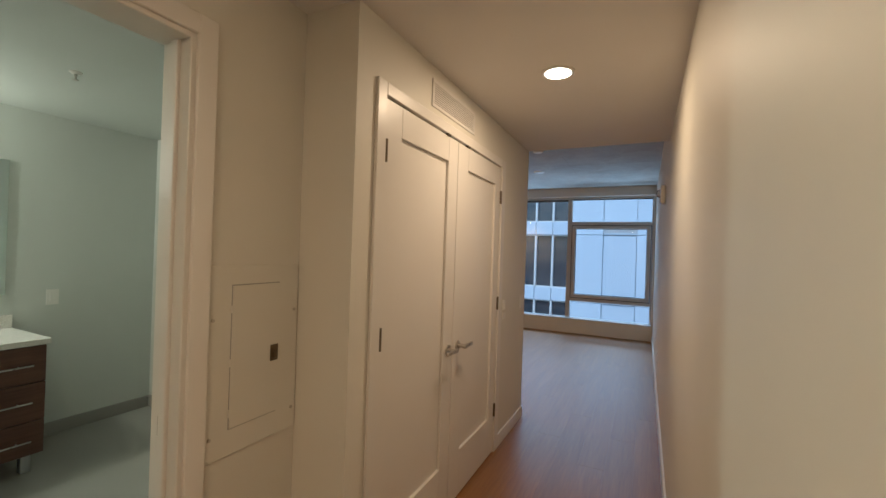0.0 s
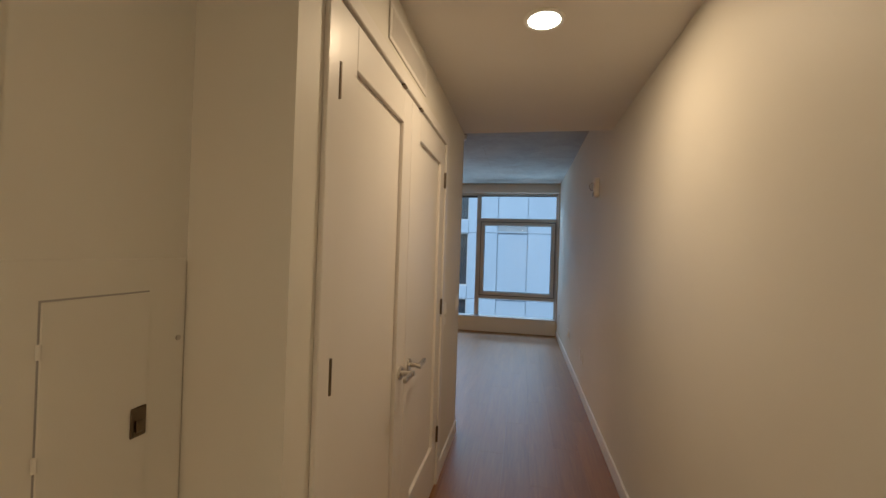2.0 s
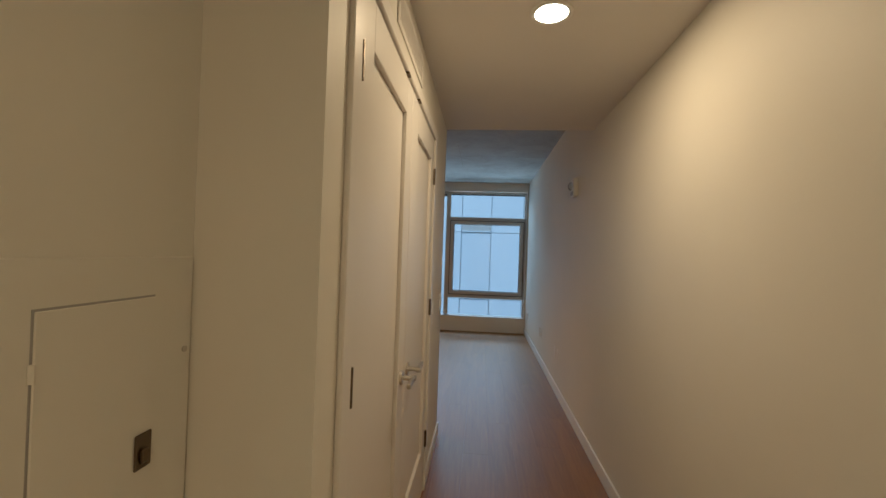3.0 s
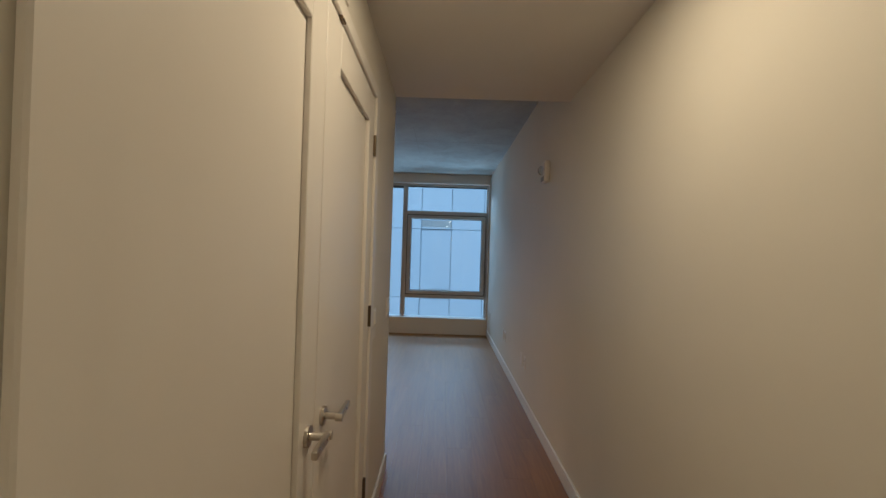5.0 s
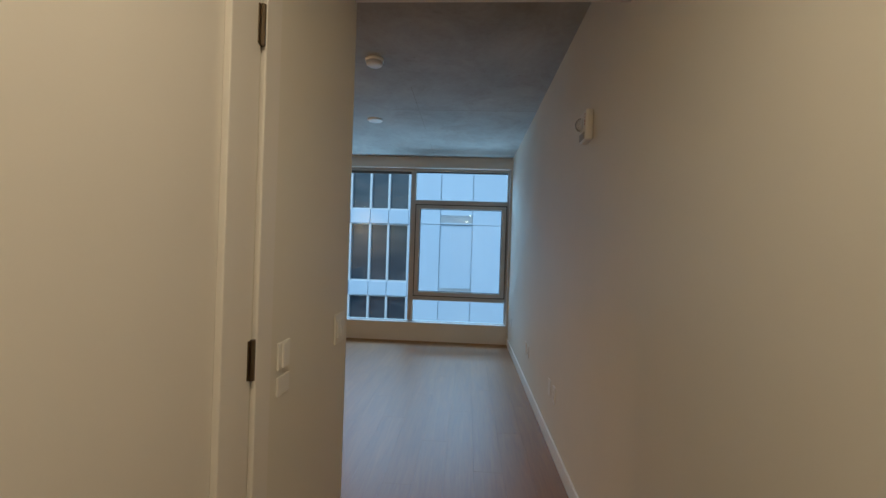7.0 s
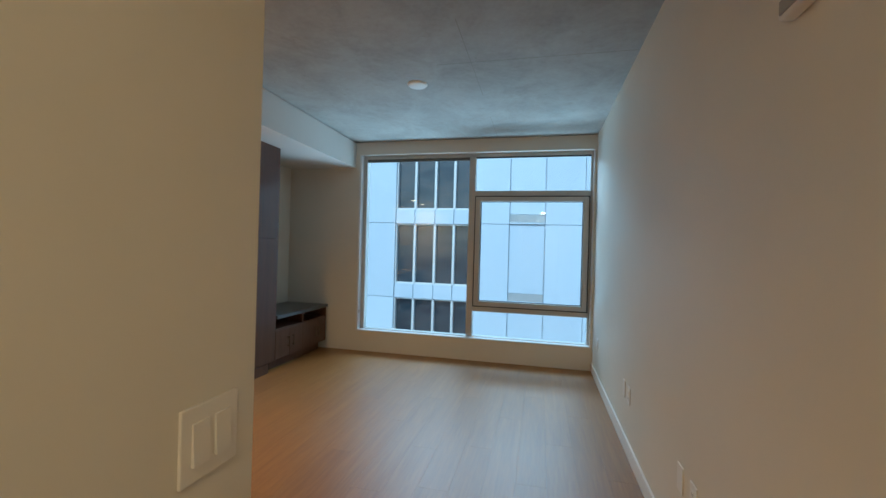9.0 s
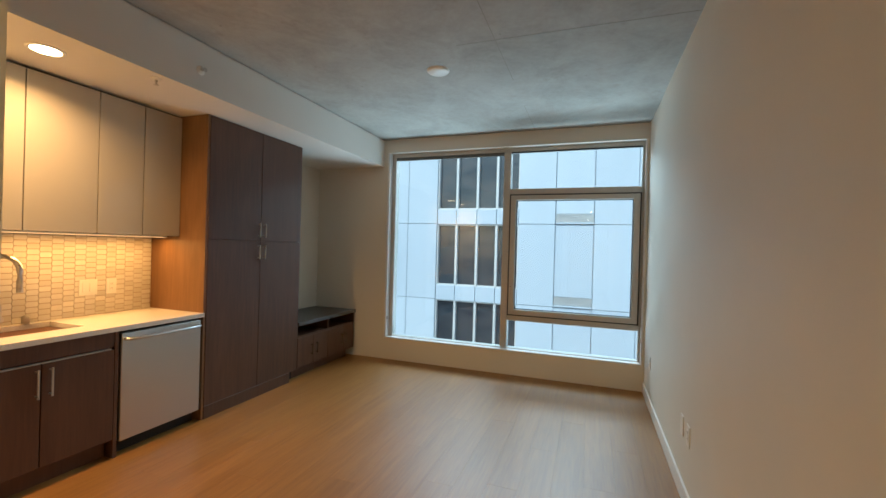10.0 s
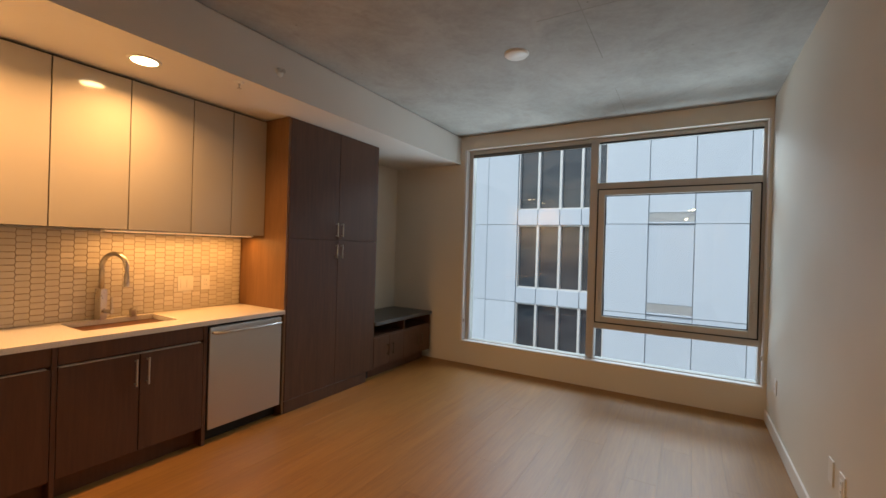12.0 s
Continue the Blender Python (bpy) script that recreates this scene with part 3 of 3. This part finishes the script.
def base_unit(y0, y1, doors, label, panel=True):
    o = thing("base_cabinet", WXK, y0, 0, label, "cabinet", "kitchen base cabinets")
    fx = FX - WXK
    w = y1 - y0
    part("body", boxes((0.002, fx - 0.026, 0.002, w - 0.002, 0.11, CT - 0.032)), CABW, o)
    part("toe_kick", boxes((0.002, fx - 0.075, 0.002, w - 0.002, 0, 0.11)), CABW, o)
    part("top_panel", boxes((fx - 0.026, fx - 0.004, 0.003, w - 0.003, 0.722, CT - 0.034), bevel=0.001), CABW, o)
    part("edge_channel", boxes((fx - 0.026, fx + 0.001, 0.006, w - 0.02, 0.706, 0.713), bevel=0.001), STEEL, o, "metal edge strip")
    n = len(doors)
    for i, hy in enumerate(doors):
        d = part("door", boxes((fx - 0.022, fx, 0.003 + i * w / n, (i + 1) * w / n - 0.003, 0.125, 0.704), bevel=0.0015), CABW, o)
        pull(d, fx, hy - y0, 0.52, 0.68)
    return o


sink_unit = base_unit(5.235, 5.992, (5.588, 5.652), "brown laminate sink cabinet with two doors")
for y0, y1 in ((5.213, 5.2345), (5.9925, 6.016)):
    part("side_panel", boxes((0.002, FX - WXK - 0.001, y0 - 5.235, y1 - 5.235, 0, CT - 0.033), bevel=0.001), CABW, sink_unit)
base_unit(YE + 0.004, 5.212, (4.82, 4.88), "brown laminate base cabinet with two doors")

dw = thing("dishwasher", WXK, 6.02, 0, "stainless steel dishwasher with bar handle under counter", "dishwasher")
dx = FX - WXK
part("body", boxes((0.05, dx - 0.03, 0.002, 0.594, 0.09, CT - 0.036)), BLACK, dw)
part("kick_plate", boxes((0.05, dx - 0.07, 0.004, 0.592, 0.0, 0.09)), BLACK, dw, "black kick plate")
part("door", boxes((dx - 0.03, dx + 0.006, 0.008, 0.588, 0.095, 0.800), bevel=0.005, seg=2), STEEL, dw, "brushed steel door")
bm = bmesh.new()
add_tube(bm, [(dx + 0.006, 0.030, 0.762), (dx + 0.028, 0.032, 0.762), (dx + 0.042, 0.048, 0.762), (dx + 0.050, 0.15, 0.762), (dx + 0.054, 0.298, 0.762), (dx + 0.050, 0.446, 0.762), (dx + 0.042, 0.548, 0.762), (dx + 0.028, 0.564, 0.762), (dx + 0.006, 0.566, 0.762)], 0.011)
part("handle", bm, STEEL, dw, "curved steel bar handle", True)

# counter with a cut-out for the sink
SX0, SX1, SY0, SY1 = -3.943, -3.593, 5.40, 5.92
ctr = thing("countertop", WXK, YE, CT, "white speckled quartz countertop with undermount sink cut-out", "countertop")
ctr_bm = bmesh.new()
cx0, cx1, cy1 = 0.001, -3.393 - WXK, 6.633 - YE
sx0, sx1, sy0, sy1 = SX0 - WXK, SX1 - WXK, SY0 - YE, SY1 - YE
for s in ((cx0, cx1, 0.003, sy0), (cx0, cx1, sy1, cy1), (cx0, sx0, sy0, sy1), (sx1, cx1, sy0, sy1)):
    add_box(ctr_bm, *s, -0.031, 0.0)
bmesh.ops.remove_doubles(ctr_bm, verts=ctr_bm.verts, dist=0.0004)
part("slab", ctr_bm, QUARTZ, ctr)

snk = thing("sink", (SX0 + SX1) / 2, (SY0 + SY1) / 2, CT - 0.03, "undermount stainless steel kitchen sink", "sink")
hx, hy = (SX1 - SX0) / 2, (SY1 - SY0) / 2
part("basin", boxes((-hx - 0.012, -hx + 0.004, -hy - 0.012, hy + 0.012, -0.20, -0.002), (hx - 0.004, hx + 0.012, -hy - 0.012, hy + 0.012, -0.20, -0.002), (-hx + 0.004, hx - 0.004, -hy - 0.012, -hy + 0.004, -0.20, -0.002), (-hx + 0.004, hx - 0.004, hy - 0.004, hy + 0.012, -0.20, -0.002), (-hx + 0.004, hx - 0.004, -hy + 0.004, hy - 0.004, -0.20, -0.19)), BASIN, snk)
part("drain", add_rod(bmesh.new(), (0, 0, -0.19), (0, 0, -0.186), 0.045, 24), NICKEL, snk)

fc_ = thing("faucet", -3.961, 5.622, CT, "brushed nickel gooseneck kitchen faucet with side lever", "faucet")
fc_.matrix_world = pose(-3.961, 5.615, CT, 0, 0, 22)
part("body", boxes((-0.024, 0.024, -0.024, 0.024, 0.0, 0.205), bevel=0.004, seg=2), NICKEL, fc_)
arc = [(0, 0, 0.20), (0, 0, 0.33)] + [(0.095 - 0.095 * math.cos(a), 0.0, 0.345 + 0.095 * math.sin(a)) for a in [math.pi * k / 14 for k in range(15)]] + [(0.19, 0, 0.30), (0.19, 0, 0.245)]
part("spout", add_tube(bmesh.new(), arc, 0.0155, 18), NICKEL, fc_, "arched spout tube", True)
part("spray_head", add_rod(bmesh.new(), (0.19, 0, 0.285), (0.19, 0, 0.225), 0.0155, 18), NICKEL, fc_)
bm = add_rod(bmesh.new(), (0.02, 0.0, 0.055), (0.09, 0.0, 0.055), 0.014, 16)
add_box(bm, 0.074, 0.088, -0.006, 0.006, 0.055, 0.155, bevel=0.003)
part("lever", bm, NICKEL, fc_)
air = thing("air_gap_cap", -3.958, 5.80, CT, "small brushed nickel air gap cap beside faucet", "air gap")
part("cap", lathe([(0.021, 0), (0.021, 0.038), (0.019, 0.050), (0.012, 0.055), (0.001, 0.056)], 24), NICKEL, air, smooth=True)
part("flange", lathe([(0.026, 0), (0.026, 0.004), (0.021, 0.006)], 24), NICKEL, air)


def upper(y0, y1):
    o = thing("wall_cabinet", WXK, y0, 1.449, "glossy cream handleless wall cabinet door unit", "cabinet", "kitchen wall cabinets")
    w = y1 - y0
    # black body colour stands in for shade in the gaps between doors
    part("body", boxes((0.001, 0.300, 0.001, w - 0.001, 0.002, 0.950)), GASKET_SEAM, o)
    part("door", boxes((0.302, 0.325, 0.0032, w - 0.0032, 0.0, 0.955), bevel=0.0015), GLOSS, o, "glossy cream flat door")
    return o


for a, b in ((4.492, 4.876), (4.876, 5.26), (5.26, 5.645), (5.645, 6.035), (6.035, 6.336), (6.336, 6.632)):
    upper(a, b)
# dark strip that puts the shade of the gap above the cabinets into colour
fil = thing("cabinet_gap_shade", WXK, YE, 2.405, "dark strip standing in for gap shade above wall cabinets", "filler")
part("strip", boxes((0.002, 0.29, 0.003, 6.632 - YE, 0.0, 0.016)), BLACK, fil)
led = thing("under_cabinet_light", WXK + 0.205, 6.08, 1.449, "warm led strip under wall cabinets", "light")
part("housing", boxes((-0.02, 0.02, -0.52, 0.52, -0.010, 0.0), bevel=0.002), PLASTIC, led)
part("diffuser", boxes((-0.015, 0.015, -0.505, 0.505, -0.013, -0.0105)), STRIPG, led, "glowing diffuser")

# tall pantry
tall = thing("tall_cabinet", WXK, 6.635, 0, "tall dark brown laminate pantry cabinet with four doors", "cabinet")
TW = 7.762 - 6.635
tx = FX - WXK
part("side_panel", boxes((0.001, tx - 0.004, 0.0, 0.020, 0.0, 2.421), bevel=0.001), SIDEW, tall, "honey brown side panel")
part("body", boxes((0.001, tx - 0.024, 0.021, TW - 0.001, 0.105, 2.420)), CABW, tall)
# coloured near-black to paint shade into the notch at the far end
part("toe_kick", boxes((0.001, tx - 0.070, 0.021, TW - 0.001, 0.0, 0.105)), BLACK, tall)
part("toe_cover", boxes((tx - 0.022, tx, 0.022, TW - 0.11, 0.0, 0.10), bevel=0.001), CABW, tall)
ym = 7.212 - 6.635
for y0, y1, hy in ((0.022, ym - 0.0015, ym - 0.032), (ym + 0.0015, TW, ym + 0.034)):
    for z0, z1, p0, p1 in ((0.103, 1.430, 1.268, 1.396), (1.434, 2.419, 1.465, 1.595)):
        d = part("door", boxes((tx - 0.022, tx, y0, y1, z0, z1), bevel=0.0015), CABW, tall)
        pull(d, tx, hy, p0, p1)

# media bench
bn = thing("media_bench", WXK, 7.764, 0, "low dark media bench with open shelf and doors", "bench")
BW = 8.852 - 7.764
part("top", boxes((0.002, tx + 0.018, 0.001, BW + 0.012, 0.556, 0.592), bevel=0.002), BENCHTOP, bn, "charcoal bench top")
part("shelf", boxes((0.002, tx - 0.005, 0.001, BW, 0.425, 0.441)), CABW, bn)
# near-black colour paints the shade inside the open shelf
part("back_panel", boxes((0.002, 0.02, 0.001, BW, 0.11, 0.556)), BLACK, bn)
part("carcass", boxes((0.02, tx - 0.026, 0.001, BW - 0.02, 0.11, 0.424)), CABW, bn)
part("toe_kick", boxes((0.02, tx - 0.07, 0.001, BW - 0.06, 0.0, 0.109)), CABW, bn)
part("end_panel", boxes((0.02, tx, BW - 0.02, BW, 0.11, 0.555), bevel=0.001), CABW, bn)
dv = 8.30 - 7.764
part("divider", boxes((0.02, tx - 0.004, dv - 0.010, dv + 0.010, 0.441, 0.556)), CABW, bn)
edges = (0.002, dv / 2, dv, (dv + BW) / 2, BW - 0.021)
for i, hy in enumerate((7.985, 8.075, 8.565, 8.645)):
    d = part("door", boxes((tx - 0.022, tx, (edges[0], 0.268, edges[2], 0.868)[i] + 0.0015, (0.268, edges[2], 0.868, edges[4])[i] - 0.0015, 0.112, 0.424), bevel=0.0015), CABW, bn)
    pull(d, tx, hy - 7.764, 0.215, 0.335, DARKMETAL)


# ---- bathroom ----
van = thing("vanity", -4.15, -0.36, 0, "red-brown wooden bathroom vanity with drawers", "vanity")
part("body", boxes((0.003, 0.566, 0, 2.335, 0.125, 0.812)), VANW, van)
part("countertop", boxes((0.003, 0.600, -0.01, 2.352, 0.812, 0.848), bevel=0.003), QUARTZ, van, "white counter")
part("backsplash", boxes((0.003, 0.022, -0.01, 2.352, 0.848, 0.94), bevel=0.002), QUARTZ, van)
for z0, z1 in ((0.128, 0.335), (0.339, 0.575), (0.579, 0.806)):
    d = part("drawer", boxes((0.568, 0.588, 1.68, 2.333, z0, z1), bevel=0.002), VANW, van)
    zz = z1 - 0.115
    part("handle", add_rod(add_rod(add_rod(bmesh.new(), (0.616, 1.74, zz), (0.616, 2.262, zz), 0.005, 10), (0.588, 1.80, zz), (0.616, 1.80, zz), 0.004, 8), (0.588, 2.20, zz), (0.616, 2.20, zz), 0.004, 8), NICKEL, d, "long nickel bar handle")
part("door", boxes((0.568, 0.588, 0.002, 1.676, 0.128, 0.806), bevel=0.002), VANW, van)
for y in (0.06, 2.27):
    part("leg", boxes((0.48, 0.53, y - 0.025, y + 0.025, 0, 0.125), bevel=0.003), STEEL, van)
mir = thing("bathroom_mirror", -4.15, 0.894, 1.0, "frameless bathroom mirror with green glass edge", "mirror")
part("glass", boxes((0.002, 0.012, -0.9, 1.06, 0.08, 1.02), bevel=0.002), MIRROR, mir)
bl = thing("vanity_light", -4.15, 1.0, 2.16, "white tube vanity light on wall above mirror", "wall light")
part("back_plate", boxes((0.001, 0.025, -0.33, 0.33, -0.035, 0.035), bevel=0.004), NICKEL, bl)
part("tube", add_rod(bmesh.new(), (0.085, -0.30, 0), (0.085, 0.30, 0), 0.028, 20), glow("bath_lens", (1.0, 0.95, 0.78), 8), bl, "glowing glass tube")
for y in (-0.31, 0.31):
    part("end_cap", add_rod(add_rod(bmesh.new(), (0.085, y - 0.012, 0), (0.085, y + 0.012, 0), 0.031, 20), (0.02, y, 0), (0.085, y, 0), 0.010, 12), NICKEL, bl, "nickel end cap")
strike = thing("strike_plate", -1.475, 1.4695, 0.92, "dark strike plate in bathroom door jamb", "strike plate")
part("plate", boxes((-0.014, 0.014, -0.003, 0.0, -0.03, 0.03), bevel=0.001), DARKMETAL, strike)


# ---- outside ----
FY = 18.81
structure("ground", boxes((-600, 600, 9.4, 1200, -24.5, -24.0), (-600, 600, -1200, 9.4, -24.5, -24.0)), GROUNDM, "grey asphalt street far below", "ground")
bld = thing("neighbour_building", -2.2, FY, -24, "pale panelled office building across the street", "building")


def fbox(*specs, bevel=0.0):
    return boxes(*[(a + 2, b + 2, c - FY, d - FY, e + 24, f + 24) for a, b, c, d, e, f in specs], bevel=bevel)


part("wall", fbox((-22, -5.84, FY + 0.16, FY + 9, -24, 14), (-2.77, 14, FY + 0.16, FY + 9, -24, 14), (-5.84, -2.77, FY + 0.5, FY + 9, -24, 14)), FJOINT, bld, "grey wall behind the panels")
part("roof", fbox((-22, 14, FY + 0.1, FY + 9, 14, 14.4)), FMULL, bld)
STOREY, J0 = 2.83, 2.335
for k in range(-5, 5):
    zb = J0 + k * STOREY
    near = -3 <= k <= 2
    if not near:
        part("panel", fbox((-22, -5.85, FY + 0.0, FY + 0.159, zb, zb + STOREY - 0.03), bevel=0.006), FACADE, bld)
        part("panel", fbox((-2.76, 14, FY + 0.0, FY + 0.159, zb, zb + STOREY - 0.03), bevel=0.006), FACADE, bld)
    else:
        for a, b in ((-22, -14), (-14, -9.7), (-9.7, -7.03), (-7.03, -5.84), (-2.77, -1.52), (-0.27, 1.06), (1.06, 3.9), (3.9, 14)):
            part("panel", fbox((a + 0.008, b - 0.008, FY, FY + 0.159, zb + 0.008, zb + STOREY - 0.008), bevel=0.004), FACADE, bld)
        # set-back panel with louvre above and sill below
        part("panel", fbox((-1.508, -0.282, FY + 0.05, FY + 0.159, zb + 0.36, zb + STOREY - 0.012), bevel=0.006), FACADE, bld)
        part("panel", fbox((-1.508, -0.282, FY, FY + 0.159, zb + 0.012, zb + 0.07), bevel=0.006), FACADE, bld)
        for i in range(8):
            zl = zb + 0.085 + i * 0.034
            part("louvre_slat", fbox((-1.508, -0.282, FY + 0.04, FY + 0.10, zl, zl + 0.020)), FMULL, bld)
    # window bay: spandrel band below, dark panes above
    for a, b in ((-5.83, -5.08), (-5.08, -4.30), (-4.30, -3.57), (-3.57, -2.77)):
        part("spandrel", fbox((a + 0.01, b - 0.01, FY + 0.02, FY + 0.20, zb - 0.02, zb + 0.53), bevel=0.008), FACADE, bld)
        if near:
            w = part("window", fbox((a, a + 0.042, FY + 0.06, FY + 0.30, zb + 0.531, zb + STOREY - 0.021), (b - 0.042, b, FY + 0.06, FY + 0.30, zb + 0.531, zb + STOREY - 0.021), (a + 0.042, b - 0.042, FY + 0.10, FY + 0.30, zb + 0.531, zb + 0.58), (a + 0.042, b - 0.042, FY + 0.10, FY + 0.30, zb + STOREY - 0.07, zb + STOREY - 0.021)), FMULL, bld)
            part("pane", fbox((a + 0.043, b - 0.043, FY + 0.22, FY + 0.23, zb + 0.581, zb + STOREY - 0.071)), FGLASS, w, "dark glass with reflections painted in")
        else:
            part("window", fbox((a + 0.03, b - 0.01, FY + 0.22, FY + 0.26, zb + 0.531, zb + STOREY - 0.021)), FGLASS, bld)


# ---- backsplash tiles ----
spl = thing("backsplash", WXK, YE, CT, "cream elongated hexagon tile backsplash with brown grout", "backsplash")
part("grout_bed", boxes((0.0005, 0.004, 0.004, 6.632 - YE, 0.001, 0.590)), GROUT, spl, "brown grout")
TWD, THT, PNT = 0.0675, 0.0385, 0.0035


def hex_tile(bm, y, z, lo, hi):
    g, t = 0.0019, 0.0085
    w, p = TWD / 2 - g, PNT
    z0, z1 = max(z - THT / 2 + g, lo), min(z + THT / 2 - g, hi)
    if z1 - z0 < 0.006:
        return
    outline = [(-w, z0), (w, z0), (w + p, (z0 + z1) / 2), (w, z1), (-w, z1), (-w - p, (z0 + z1) / 2)]
    outline = [(a + (0 if abs(a) > w else -0.5 * p * (1 if a > 0 else -1)), b) for a, b in outline]
    back = [bm.verts.new((0.004, y + a, b)) for a, b in outline]
    front = [bm.verts.new((t, y + a * 0.985, b + (0.0006 if b == z0 else -0.0006 if b == z1 else 0))) for a, b in outline]
    bm.faces.new(front)
    for i in range(6):
        j = (i + 1) % 6
        bm.faces.new((back[i], back[j], front[j], front[i]))


HI = 0.590
shared = {}
rest = bmesh.new()
cols = int((6.632 - YE) / TWD)
for c in range(cols):
    y = 6.632 - YE - TWD / 2 - 0.006 - c * TWD
    off = THT / 2 if c % 2 else 0.0
    for r in range(17):
        z = 0.002 + THT / 2 + r * THT - off
        if c >= 18:
            hex_tile(rest, y, z, 0.002, HI)
            continue
        key = (r, c % 2)
        if key not in shared:
            bm = bmesh.new()
            hex_tile(bm, 0, z, 0.002, HI)
            shared[key] = mesh_of("tile", bm, TILE) if len(bm.faces) else None
        if shared[key]:
            o = new("tile", shared[key])
            o.parent = spl
            o.location = (random.uniform(-0.0003, 0.0003), y, 0)
part("tiles", rest, TILE, spl)["kind"] = "stuff"

# ---- floor planks ----
PW, PL = 0.182, 1.52
plank_cache = {}


def plank(x0, x1, y0, y1):
    w, l = round(x1 - x0, 3), round(y1 - y0, 3)
    if w < 0.01 or l < 0.02:
        return
    if (w, l) not in plank_cache:
        plank_cache[w, l] = mesh_of("plank", boxes((0.0002, w - 0.0002, 0.0002, l - 0.0002, -0.012, 0.0), bevel=0.0003), FLOORW)
    o = new("plank", plank_cache[w, l])
    o.parent = floor_ob
    o.location = (x0, y0, random.uniform(-0.0001, 0.0))


rows = int(math.ceil(-WXK / PW))
for i in range(rows):
    x1 = -0.001 - i * PW
    x0 = max(x1 - PW, WXK + 0.001)
    start = -1.149 if x0 > AX - 0.001 else YE + 0.001
    split = AX if x0 < AX < x1 else None
    y = start - (i * 0.57) % PL
    while y < YW - 0.001:
        ya, yb = max(y, start), min(y + PL, YW - 0.001)
        plank(x0, x1, ya, yb)
        y += PL
    if split:
        plank(AX + 0.001, x1, -1.149, YE)
